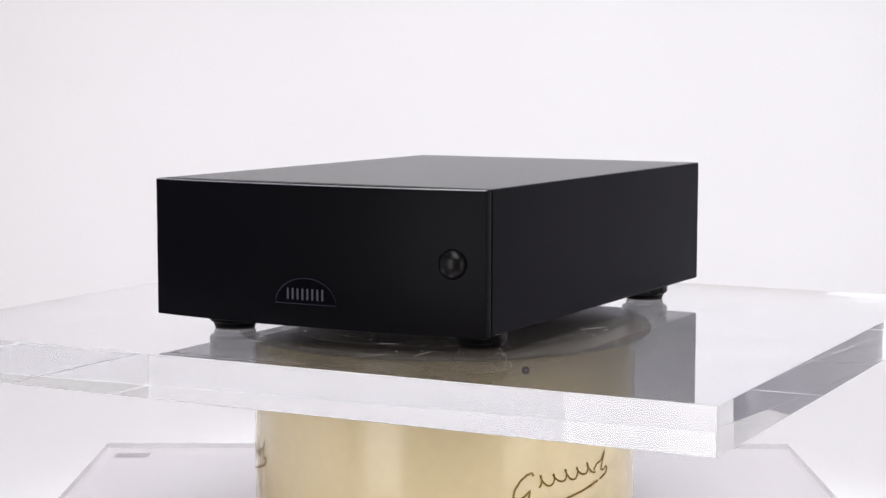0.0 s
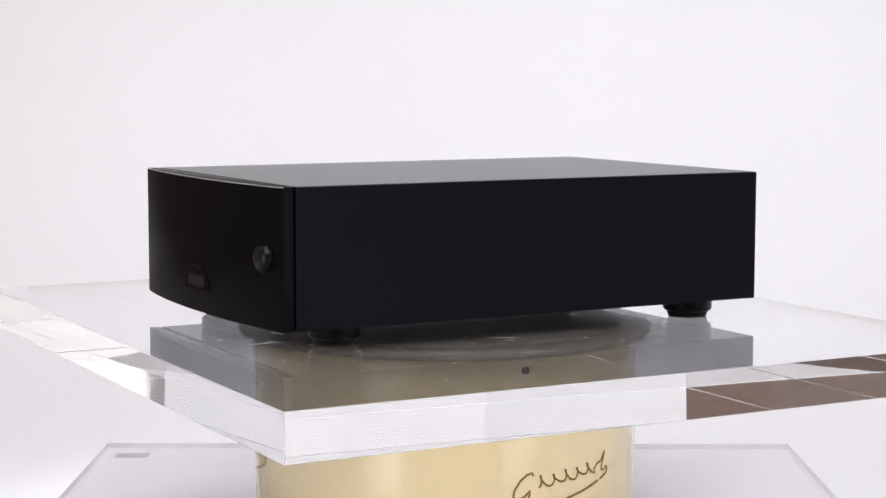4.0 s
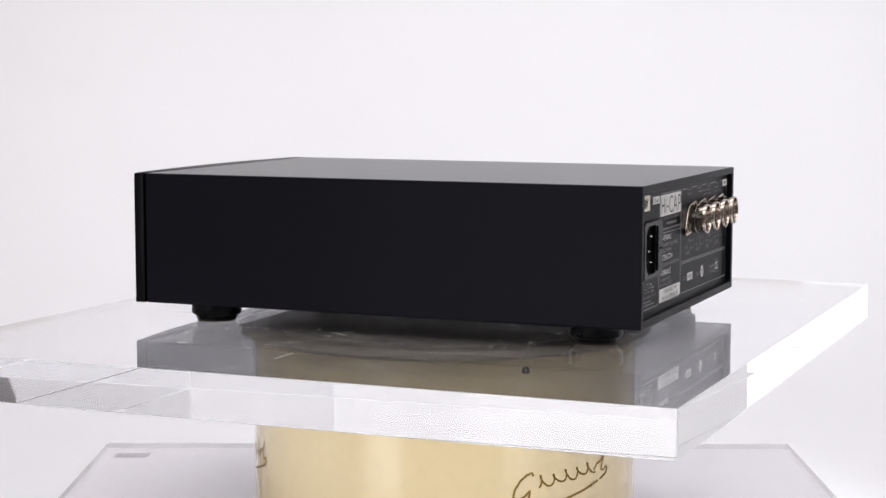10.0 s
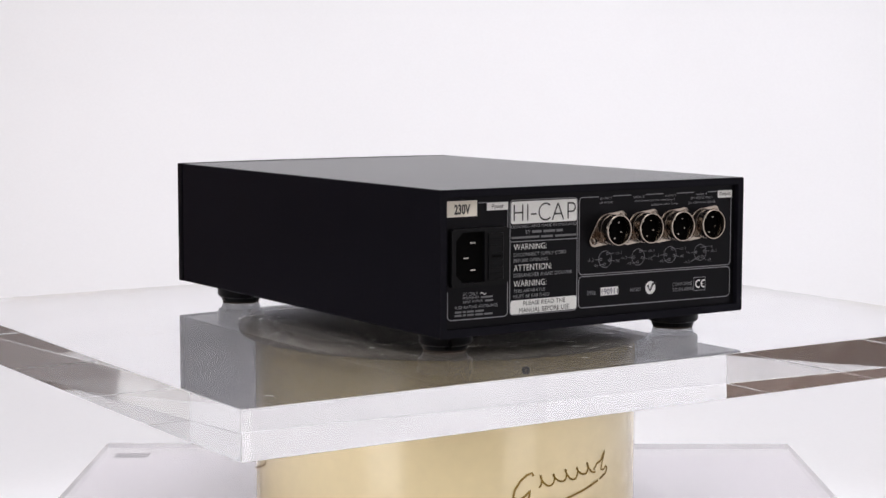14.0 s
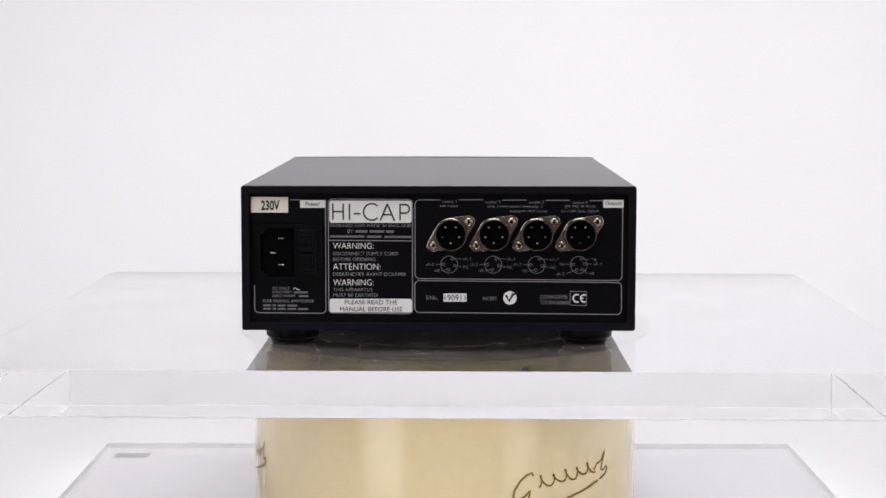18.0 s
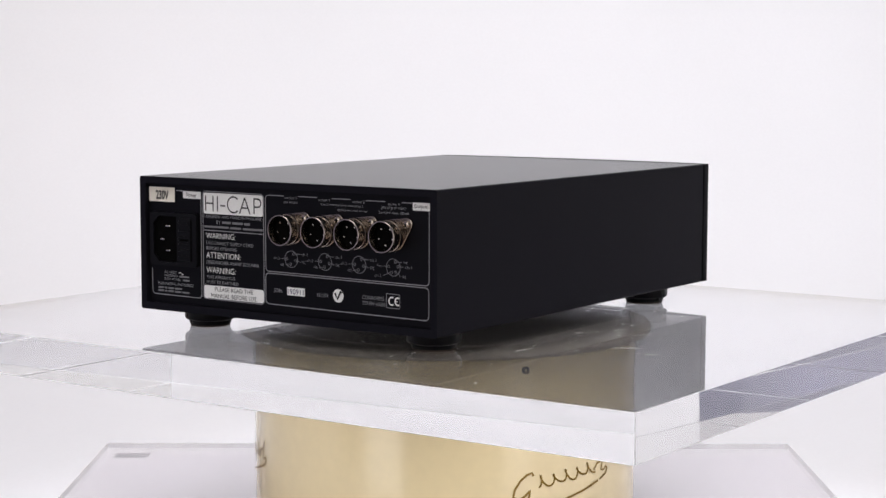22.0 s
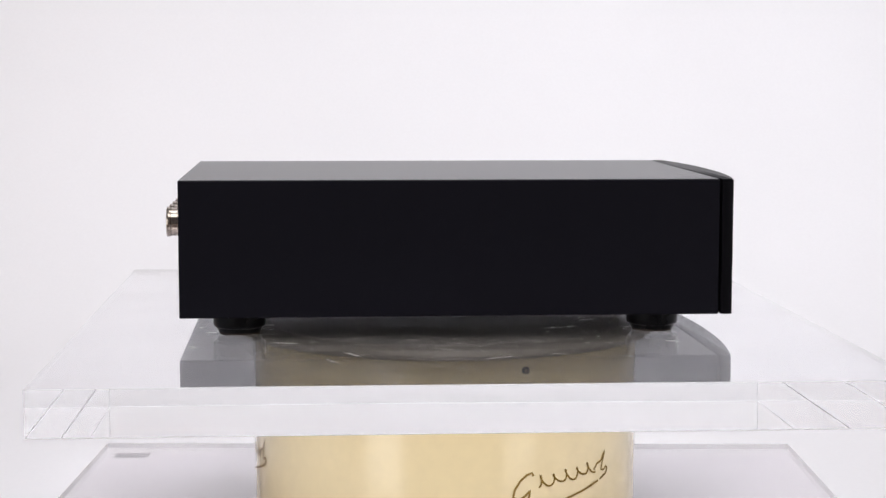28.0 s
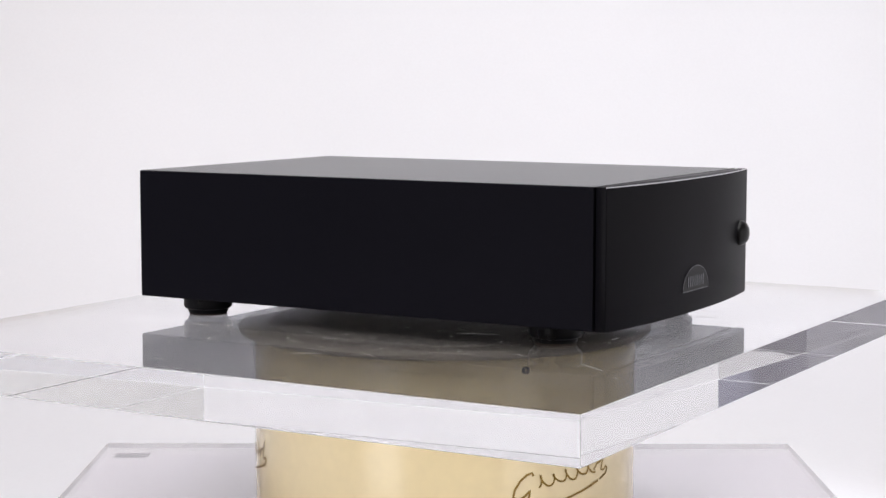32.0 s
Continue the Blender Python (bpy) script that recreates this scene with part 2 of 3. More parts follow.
# ---- the studio ----
def studio():
    """Wooden floor, walls and ceiling round the set, a brown panel beside it, and the white paper sweep."""
    x0, x1, y0, y1, top, t, low = -2.4, 2.6, -5.2, 1.9, 3.3, 0.12, -0.78
    for name, size, centre, mat, label in (
            ("wall_north", (x1 - x0 + 2 * t, t, top), ((x0 + x1) / 2, y1 + t / 2, low + top / 2), WALL, "plain white painted studio wall"),
            ("wall_south", (x1 - x0 + 2 * t, t, top), ((x0 + x1) / 2, y0 - t / 2, low + top / 2), DIM_WALL, "plain grey painted studio wall"),
            ("wall_east", (t, y1 - y0, top), (x1 + t / 2, (y0 + y1) / 2, low + top / 2), WALL, "plain white painted studio wall"),
            ("wall_west", (t, y1 - y0, top), (x0 - t / 2, (y0 + y1) / 2, low + top / 2), BLUE_WALL, "blue-grey painted studio wall"),
            ("ceiling", (x1 - x0 + 2 * t, y1 - y0 + 2 * t, t), ((x0 + x1) / 2, (y0 + y1) / 2, low + top + t / 2), DIM_WALL, "plain grey painted studio ceiling"),
            ("wall_panel", (0.05, 1.60, 2.4), (-1.02, 1.00, low + 1.2), WOOD, "brown wooden panel standing beside the set"),
            ("trim", (0.05, 0.07, 2.4), (-1.02, 0.164, low + 1.2), WALL, "white painted trim along the wooden panel")):
        tagged(part(name, block(size, centre), mat), label, name.split("_")[0], kind="structure")
    floor = tagged(part("floor", block((x1 - x0, y1 - y0, 0.1), ((x0 + x1) / 2, (y0 + y1) / 2, low - 0.05)), WOOD),
                   "brown wooden studio floor", "floor", kind="structure")
    # paper: flat under the set, curving up behind it; the roll hangs off centre
    run = [(-0.27 + i * 0.08, 0.0) for i in range(11)] + [(0.6, 0.0)]
    run += [(0.6 + 0.7 * math.sin(radians(a)), 0.7 - 0.7 * math.cos(radians(a))) for a in range(6, 91, 6)] + [(1.3, 1.2), (1.3, 1.8), (1.3, 2.4)]
    bm = bmesh.new()
    rows = []
    for y, z in run:
        rows.append([bm.verts.new((x, y, z)) for x in (-0.75, -0.35, 0.0, 0.4, 0.9, 1.70)])
    for a, b in zip(rows, rows[1:]):
        for i in range(5):
            bm.faces.new((a[i], a[i + 1], b[i + 1], b[i]))
    bmesh.ops.recalc_face_normals(bm, faces=bm.faces)
    bmesh.ops.solidify(bm, geom=bm.faces[:], thickness=0.0012)
    bmesh.ops.translate(bm, vec=(0, 0, -min(v.co.z for v in bm.verts)), verts=bm.verts)
    tagged(part("backdrop", bm, PAPER, smooth=True), "seamless white paper sweep curving up behind the set", "backdrop", kind="structure")
    return floor


FLOOR = studio()


def table():
    """The plain white table under the paper."""
    ob = thing("studio_table", "plain white studio table under the paper sweep", "table", m=pose(0.475, 0.2, -0.78))
    part("tabletop", block((2.43, 0.98, 0.03), (0, 0, 0.7645), 0.003), WALL, ob)
    for x in (-1.14, 1.14):
        for y in (-0.42, 0.42):
            part("leg", block((0.05, 0.05, 0.75), (x, y, 0.375), 0.003), WALL, ob)


table()


# ---- turntable: base plate, drum and turning plate ----
def turntable():
    base = thing("turntable_stand", "cream enamel drum on a clear acrylic base plate", "turntable", m=pose(0, 0, 0.002))
    z = TOP - 0.1199 - 0.002
    acrylic_sheet("base_plate", (0.4900, 0.4172, z), (0.0021, 0.1804 - 0.2086, z / 2), BASE_ACRYLIC, base, "clear acrylic base plate", edge=BASE_EDGE)
    part("corner_pad", block((0.024, 0.012, 0.0016), (-0.222, 0.160, -0.0010), 0.0004), PAD, base, "small grey corner pad")
    r, lid = 0.1164, TOP - 0.0238 - 0.0005 - 0.002
    drum = part("drum", spin([(0, z), (r - 0.002, z), (r, z + 0.002), (r, lid - 0.0075), (r - 0.001, lid - 0.0066), (r - 0.004, lid - 0.0062), (0, lid - 0.0062)], 128),
                CREAM, base, "glossy cream enamel drum", True)
    q = 0.0027
    part("rim", spin([(0.105, lid - 0.001)] + [(0.1258 - q + q * math.cos(radians(a)), lid - 0.0031 + q * math.sin(radians(a))) for a in range(84, -91, -12)] + [(0.105, lid - 0.0058)], 128),
         RIM, base, "rounded grey-beige rim", True)
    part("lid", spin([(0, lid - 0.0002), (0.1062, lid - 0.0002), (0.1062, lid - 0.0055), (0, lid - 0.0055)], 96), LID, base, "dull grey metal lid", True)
    a = radians(22.6 - 90)
    hole = spin([(0.0007, -0.001), (0.0007, 0.0005), (0.0009, 0.0008), (0.0022, 0.0008), (0.0024, 0.0004), (0.0024, -0.001)], 24)
    m = Matrix.Translation((r * math.cos(a), r * math.sin(a), TOP - 0.0378 - 0.002)) @ Matrix.Rotation(a, 4, "Z") @ Matrix.Rotation(radians(90), 4, "Y")
    bmesh.ops.transform(hole, matrix=m, verts=hole.verts)
    part("grub_screw", hole, PLASTIC, drum, "small dark ring-shaped grub screw", True)
    # three printed trade marks round the drum, as plain flourishes
    for turned in (0.0, -118.0, 122.0):
        strokes = flourish()
        for name, pts, width in strokes:
            bm = bmesh.new()
            fine = []
            for (ax, ay), (bx, by) in zip(pts, pts[1:]):
                k = max(1, int(math.hypot(bx - ax, by - ay) / 0.0012))
                fine += [(ax + (bx - ax) * i / k, ay + (by - ay) * i / k) for i in range(k)]
            ribbon(fine + [pts[-1]], width, bm=bm)
            for v in bm.verts:
                th = v.co.x / r + radians(18.2 + turned - 90)
                v.co = Vector(((r + 0.00025) * math.cos(th), (r + 0.00025) * math.sin(th), v.co.y + TOP - 0.0041))
            part(name, bm, GOLD, drum, "dark gold printed flourish")
    return base


def scratches(plate):
    """Fine pale scratches, nicks and a few long scores on the upper face of the plate, thickest round the feet."""
    rng = random.Random(5)
    bm = bmesh.new()
    for k in range(330):
        if k % 3:
            r, a = rng.gauss(0.140, 0.028), rng.uniform(-math.pi, math.pi)
            x, y = r * math.cos(a), r * math.sin(a)
        else:
            x, y = rng.uniform(-0.23, 0.23), rng.uniform(-0.195, 0.195)
        long = rng.random() ** 4
        n, step = rng.randint(3, 6), 0.0005 + 0.0050 * long
        h, bend = rng.uniform(0, 2 * math.pi), 0.35 * (1 - long)
        high = 0.00003 + 0.00011 * rng.random() ** 2
        pts = []
        for i in range(n):
            pts.append((x, y))
            h += rng.gauss(0, bend)
            x, y = x + step * math.cos(h), y + step * math.sin(h)
        if max(abs(u) for u, _ in pts) > 0.24 or max(abs(v) for _, v in pts) > 0.204:
            continue
        foot = [bm.verts.new((u, v, 0.00001)) for u, v in pts]
        crest = [bm.verts.new((u, v, high * (1.0 if 0 < i < n - 1 else 0.3))) for i, (u, v) in enumerate(pts)]
        for i in range(n - 1):
            bm.faces.new((foot[i], foot[i + 1], crest[i + 1], crest[i]))
    tagged(part("scratches", bm, SCRATCH, plate, "fine pale scratches"), kind="stuff")


def flourish():
    """Strokes of the printed mark in (arc length, height): an open bow, a run of waves, a tall stroke, an underline."""
    slope = lambda u: -0.0845 + 0.095 * u
    bow = [(u + 0.0085, v) for u, v in ((0.0055, -0.0755), (0.0045, -0.0737), (0.0015, -0.0745), (-0.0025, -0.0775), (-0.006, -0.0825), (-0.0068, -0.0865), (-0.004, -0.0885), (0.0, -0.0868), (0.0035, -0.0835), (0.0025, -0.0885), (0.001, -0.0935))]
    waves = []
    for i in range(141):
        k = i / 140
        u = 0.0158 + 0.0425 * k
        q = 2 * math.pi * 5.0 * k
        swell = 0.0030 + 0.0006 * math.sin(2.3 * q / 5.0)
        waves.append((u + 0.0021 * math.sin(q + 0.9), slope(u) + 0.0034 + swell * math.sin(q - 1.2)))
    tall = [(0.0585, -0.0778), (0.0612, -0.0745), (0.0650, -0.0735), (0.0690, -0.0680), (0.0664, -0.0745), (0.0652, -0.0785), (0.0675, -0.0792), (0.0702, -0.0775), (0.0715, -0.0790), (0.0700, -0.0815), (0.0640, -0.0840)]
    line = [(0.0625, -0.0845), (0.050, -0.0880), (0.034, -0.0915), (0.018, -0.0940)]
    return [("logo_bow", bow, 0.0013), ("logo_waves", waves, 0.0011), ("logo_tail", tall, 0.0012), ("logo_underline", line, 0.0013)]


def acrylic_sheet(name, size, centre, mat, parent=None, label="", worn=None, edge=None):
    """A polished sheet whose narrow chamfers are left sanded."""
    ob = part(name, block(size, centre, 0.0002, 1), mat, parent, label)
    for m in (SANDED, worn or mat, edge or mat):
        ob.data.materials.append(m)
    for p in ob.data.polygons:
        if max(abs(c) for c in p.normal) < 0.95:
            p.material_index = 1
        elif p.normal.z > 0.95:
            p.material_index = 2
        elif abs(p.normal.z) < 0.5:
            p.material_index = 3
    ob.visible_shadow = False
    return ob


def turning_plate():
    plate = acrylic_sheet("acrylic_plate", (0.4977, 0.4278, 0.0238), (0, 0, -0.0119), ACRYLIC, worn=ACRYLIC_FACE, edge=ACRYLIC_EDGE)
    tagged(plate, "thick clear polished acrylic plate turning on the drum", "turntable plate")
    scratches(plate)
    return plate


STAND = turntable()
PLATE = turning_plate()


# ---- the power supply ----
def sleeve(y0, y1, wall=0.0042, r=0.0012):
    """A rectangular sleeve open at both ends."""
    bm = bmesh.new()
    rings = []
    for y, inset in ((y0, 0), (y1, 0), (y1, wall), (y0, wall)):
        rad = r if not inset else 0.0005
        ring = [bm.verts.new((x, y, z)) for x, z in round_rect(-W / 2 + inset, FOOT + inset, W / 2 - inset, FOOT + H - inset, rad, 3)]
        rings.append(ring)
    n = len(rings[0])
    for a, b in zip(rings, rings[1:] + rings[:1]):
        for i in range(n):
            j = (i + 1) % n
            bm.faces.new((a[i], a[j], b[j], b[i]))
    bmesh.ops.recalc_face_normals(bm, faces=bm.faces)
    ends = [e for e in bm.edges if len(e.link_faces) == 2 and e.calc_face_angle(0) > 1.2]
    bmesh.ops.bevel(bm, geom=ends, offset=0.0003, segments=1, affect="EDGES")
    return bm


def fascia_y(x):
    """The bowed face of the front panel."""
    return YF - LIP - BOW * (1 - abs(2 * x / W) ** 2.3)


def onto_fascia(bm, lift):
    """Lays (u, v, w) geometry onto the bowed front: u along x, v up, w outwards."""
    for v in bm.verts:
        x, z, w = v.co
        v.co = Vector((x, fascia_y(x) - w - lift, z))
    bmesh.ops.recalc_face_normals(bm, faces=bm.faces)
    return bm


YR = D / 2 - 0.0032   # face of the recessed rear sheet


def rear_uv(px, py):
    """Place on the rear sheet from a 700 by 256 chart of it."""
    s = (px - 465.5) / 697.5
    top, low = 331 - 3 * s, 587 - 6 * s
    return -(W / 2 - W * s), FOOT + H * (1 - (py - top) / (low - top))


def to_rear(bm, lift=0.0002):
    """(u, v, w) onto the rear sheet, w outwards."""
    for v in bm.verts:
        u, z, w = v.co
        v.co = Vector((-u, YR + lift + w, z))
    return bm


def power_supply():
    box = thing("power_supply", "black metal hi-fi power supply case on round rubber feet", "audio unit")
    part("sleeve", sleeve(YF + 0.0017, D / 2), CASE, box, "black powder-coated sleeve")
    part("chassis", block((W - 0.0088, D - 0.012, H - 0.0088), (0, 0, FOOT + H / 2), 0.0), VOID, box)
    # Unseen slab, added to block light passing between case and plate.
    part("under_case_blocker", block((W - 0.054, D - 0.060, 0.0046), (0, 0, FOOT - 0.0014), 0.0004, 1), MATTE, box, "unseen matt black slab blocking light under the case")
    # front panel
    outline = [(W / 2, YF + 0.0002), (W / 2, YF - LIP)] + [(x, fascia_y(x)) for x in [W / 2 * math.cos(math.pi * i / 48) for i in range(1, 48)]] + [(-W / 2, YF - LIP), (-W / 2, YF + 0.0002)]
    bm = prism(outline, H)
    bmesh.ops.translate(bm, vec=(0, 0, FOOT), verts=bm.verts)
    hard = [e for e in bm.edges if len(e.link_faces) == 2 and e.calc_face_angle(0) > 0.6]
    bmesh.ops.bevel(bm, geom=hard, offset=0.0005, segments=2, affect="EDGES", profile=0.5)
    front = part("front_panel", bm, FASCIA, box, "bowed satin black front panel", True)
    front.data.materials.append(EDGE_HIGHLIGHT)
    # Top bevels take a bright metal: their highlight, put into the colour.
    for p in front.data.polygons:
        if 0.25 < p.normal.z < 0.97 and p.center.y < YF - 0.5 * LIP:
            p.material_index = 1
    x, z = 0.0855, 0.0492
    prof = [(0, 0.0054), (0.0026, 0.0051), (0.0049, 0.0043), (0.0066, 0.0030), (0.0076, 0.0014), (0.0079, 0.0), (0.0080, -0.004), (0, -0.004)]
    knob = spin(prof, 40, m=Matrix.Rotation(radians(90), 4, "X"))
    bmesh.ops.translate(knob, vec=(x, fascia_y(x), z), verts=knob.verts)
    part("power_button", knob, BUTTON, box, "domed black push button", True)
    # dome-shaped logo window
    cx, zb, hw, hh = 0.0005, 0.0240, 0.0190, 0.0138
    dome = [(cx + hw * math.cos(radians(a)), zb + hh * math.sin(radians(a))) for a in range(0, 181, 9)]
    part("logo_window", onto_fascia(prism(dome, 0.0003), 0.0001), GLOSS, front, "glossy dome-shaped logo window")
    part("window_trim", onto_fascia(ribbon(dome, 0.0005, True), 0.00055), CHROME, front)
    # the mark in the window: plain upright bars
    marks = [[(cx + u, zb + 0.0022), (cx + u, zb + 0.0082)] for u in (-0.0112, -0.0081, -0.0050, -0.0019, 0.0012, 0.0043, 0.0074, 0.0105)]
    for pts in marks:
        part("logo_bar", onto_fascia(ribbon(pts, 0.0012), 0.00062), ETCH, front, "grey etched bar")
    # feet
    for fx, fy in ((0.0793, 0.119), (-0.0793, 0.119), (0.0793, -0.1163), (-0.0793, -0.1163)):
        prof = [(0, FOOT + 0.0005), (0.0146, FOOT + 0.0005), (0.0147, 0.0052), (0.0140, 0.0040), (0.0124, 0.0034), (0.0119, 0.0012), (0, 0.0012)]
        foot = part("foot", spin(prof, 40, (fx, fy, 0)), RUBBER, box, "stepped black rubber foot", True)
        part("foot_pad", spin([(0, 0.0014), (0.0114, 0.0014), (0.0114, 0.0001), (0, 0.0001)], 32, (fx, fy, 0)), FELT, foot, "brown felt pad")
    rear_panel(box)
    return box


def rear_panel(box):
    sheet = part("rear_panel", block((W - 0.0086, 0.002, H - 0.0086), (0, YR - 0.001, FOOT + H / 2)), REAR, box, "black printed rear sheet")

    def flat(name, x0, y0, x1, y1, mat, r=0.0004, lift=0.0002, label=""):
        a, b = rear_uv(x0, y1), rear_uv(x1, y0)
        return part(name, to_rear(prism(round_rect(a[0], a[1], b[0], b[1], r, 3), 0.0001), lift), mat, sheet, label)

    def write(text, x0, y0, x1, y1, mat=PRINT, lift=0.0003, weight=-0.008):
        a, b = rear_uv(x0, y1), rear_uv(x1, y0)
        return part("printed_text", to_rear(letters(text, a[0], b[0], a[1], b[1], weight), lift), mat, sheet)

    def line(pts, width=1.4, closed=False, mat=PRINT, name="printed_line", lift=0.0002):
        return part(name, to_rear(ribbon([rear_uv(*q) for q in pts], width / 3372, closed), lift), mat, sheet)

    def frame_box(x0, y0, x1, y1, r=8):
        return line([q for q in round_rect(x0, y0, x1, y1, r)], 1.5, True, GREY_PRINT)

    # power side
    flat("voltage_label", 482, 351, 548, 379, STICKER, 0.0002, 0.0003, "cream paper voltage label")
    write("230V", 500, 357, 533, 374.5, INK, 0.0006, 0.026)
    line([(551, 356), (570, 356)], 1.5, mat=GREY_PRINT)
    flat("power_tag", 569, 356, 614, 370, PRINT, 0.0005)
    write("Power", 579, 359, 604, 367, INK, 0.0005, 0.0)
    line([(614, 356), (614, 550)] + [(x, y) for x, y in arc(606, 549, 8, 0, 90, 5)] + arc(495, 549, 8, 90, 180, 5) + [(487, 508)], 1.5, mat=GREY_PRINT)
    write("AC ONLY", 519, 510, 550, 516.5, GREY_PRINT)
    line([(556, 514), (559, 511.5), (562, 514), (565, 516), (568, 514)], 1.3)
    write("FREQUENCY", 519, 517.5, 554, 522.5, GREY_PRINT)
    flat("print_bar", 557, 517.5 + 0.8, 582, 522.5 - 0.8, FAINT_PRINT, 0.0001)
    write("INPUT POWER", 519, 524, 560, 529, GREY_PRINT)
    flat("print_bar", 566, 524 + 0.8, 583, 529 - 0.8, FAINT_PRINT, 0.0001)
    write("FUSE RATING ANTISURGE", 502, 532.5, 593, 538.5, GREY_PRINT)
    for y, spans in ((542, ((502, 516), (519, 525), (528, 542), (545, 563))), (548, ((502, 516), (519, 525), (528, 542), (545, 561), (564, 582)))):
        for x0, x1 in spans:
            flat("print_bar", x0, y, x1, y + 3.4, FAINT_PRINT, 0.0001)
    inlet(box)
    # model plate
    frame_box(619, 354, 768, 556, 7)
    flat("model_plate", 621, 356, 766.5, 396, PRINT, 0.0012)
    model_letters(sheet)
    write("DESIGNED AND MADE IN ENGLAND", 621.5, 397.5, 766, 403.5, GREY_PRINT)
    write("BY", 653, 407.5, 663, 414, GREY_PRINT)
    for x0, x1 in ((667, 688), (692, 718), (721, 735)):
        flat("print_bar", x0, 408.5, x1, 413, FAINT_PRINT, 0.0001)
    for x0, x1 in ((622, 683), (687, 713), (718, 766)):
        flat("print_bar", x0, 418, x1, 422, FAINT_PRINT, 0.0001)
    line([(620, 427), (767, 427)], 1.4, mat=GREY_PRINT)
    write("WARNING:", 627, 431, 699, 442)
    write("DISCONNECT SUPPLY CORD", 627, 446.5, 743, 453.5, GREY_PRINT)
    write("BEFORE OPENING", 627, 457, 702, 463.5, GREY_PRINT)
    write("ATTENTION:", 627, 467.5, 711, 479)
    write("DEBRANCHER AVANT D'OUVRIR", 627, 482.5, 757, 490, GREY_PRINT)
    write("WARNING:", 627, 495.5, 699, 507)
    write("THIS APPARATUS", 627, 511, 697, 517.5, GREY_PRINT)
    write("MUST BE EARTHED", 627, 520.5, 706, 527, GREY_PRINT)
    flat("notice_plate", 620.5, 529.5, 767, 555, PRINT, 0.0012)
    write("PLEASE READ THE", 648, 532, 741, 540.5, INK, 0.0005, 0.0)
    write("MANUAL BEFORE USE", 639, 544, 750, 553, INK, 0.0005, 0.0)
    # outputs side
    line([(817, 354.5), (780, 354.5)] + [(x, y) for x, y in arc(780, 362, 7.5, 270, 180, 5)] + arc(780, 486, 7.5, 180, 90, 5) + arc(1132, 486, 7.5, 90, 0, 5) + [(1139.5, 366)], 1.5, mat=GREY_PRINT)
    for x0, x1 in ((850, 893), (927, 970), (1003, 1046), (1081, 1106)):
        line([(x0, 354), (x1, 353.6)], 1.5, mat=GREY_PRINT)
    flat("outputs_tag", 1105, 352, 1141, 366, PRINT, 0.0004)
    write("Outputs", 1109, 355, 1137, 363.5, INK, 0.0005, 0.0)
    for i, x in enumerate((833, 910, 987, 1064)):
        write("socket %d" % (i + 1), x - 13, 354.5, x + 13, 359.5, GREY_PRINT)
    write("aux output", 817, 363, 849, 368.5, GREY_PRINT)
    write("amp 2", 901, 362.5, 920, 368, GREY_PRINT)
    line([(922, 365), (935, 365)], 1.2, mat=GREY_PRINT)
    write("passive", 937, 362.5, 960, 368, GREY_PRINT)
    line([(963, 365), (976, 365)], 1.2, mat=GREY_PRINT)
    write("amp 1", 978, 362.5, 997, 368, GREY_PRINT)
    write("active", 940, 370.5, 959, 375.5, GREY_PRINT)
    line([(961, 373), (968, 373)], 1.2, mat=GREY_PRINT)
    write("other hi-cap", 970, 370.5, 1006, 375.5, GREY_PRINT)
    write("pre amp or snaxo", 1038, 362, 1091, 368, GREY_PRINT)
    write("2 x +24V, Imax 300mA", 1031, 370, 1098, 375.5, GREY_PRINT)
    frame_box(772, 497, 1139, 553.5, 8)
    write("S/No.", 791.5, 523, 813, 531, GREY_PRINT)
    flat("serial_label", 823, 519, 864, 534, PRINT, 0.0002)
    write("190911", 825, 521.5, 862, 532, SERIAL, 0.0005, 0.004)
    write("N1501", 893, 524, 917, 531, GREY_PRINT)
    part("tick_mark", to_rear(prism([rear_uv(941 + 12 * math.cos(k * math.pi / 12), 526 + 12 * math.sin(k * math.pi / 12)) for k in range(23, -1, -1)], 0.0001)), PRINT, sheet)
    line([(934, 521), (939.5, 532), (947.5, 517.5)], 4.2, mat=INK, lift=0.0005)
    line([(945, 521), (954, 517)], 3.0, mat=INK, lift=0.0006)
    write("CONFORMS", 995, 520, 1043, 527, GREY_PRINT)
    write("TO EN 60065", 995, 530, 1046, 537, GREY_PRINT)
    line(round_rect(1048, 513.5, 1077, 538, 1), 1.0, True, GREY_PRINT)
    line(arc(1060, 525.7, 6.7, 60, 300, 14), 2.6, mat=PRINT)
    line(arc(1073, 525.7, 6.4, 65, 295, 14), 2.6, mat=PRINT)
    line([(1067, 525.7), (1072, 525.7)], 2.0, mat=PRINT)
    for i, x in enumerate((833, 911, 988, 1063)):
        pin_chart(line, write, x, 468 - 0.4 * i, i == 3)
    first = output_socket(box, 836, 413)
    for x, y in ((912, 412.5), (987.5, 412), (1063.5, 411.3)):
        output_socket(box, x, y, first)


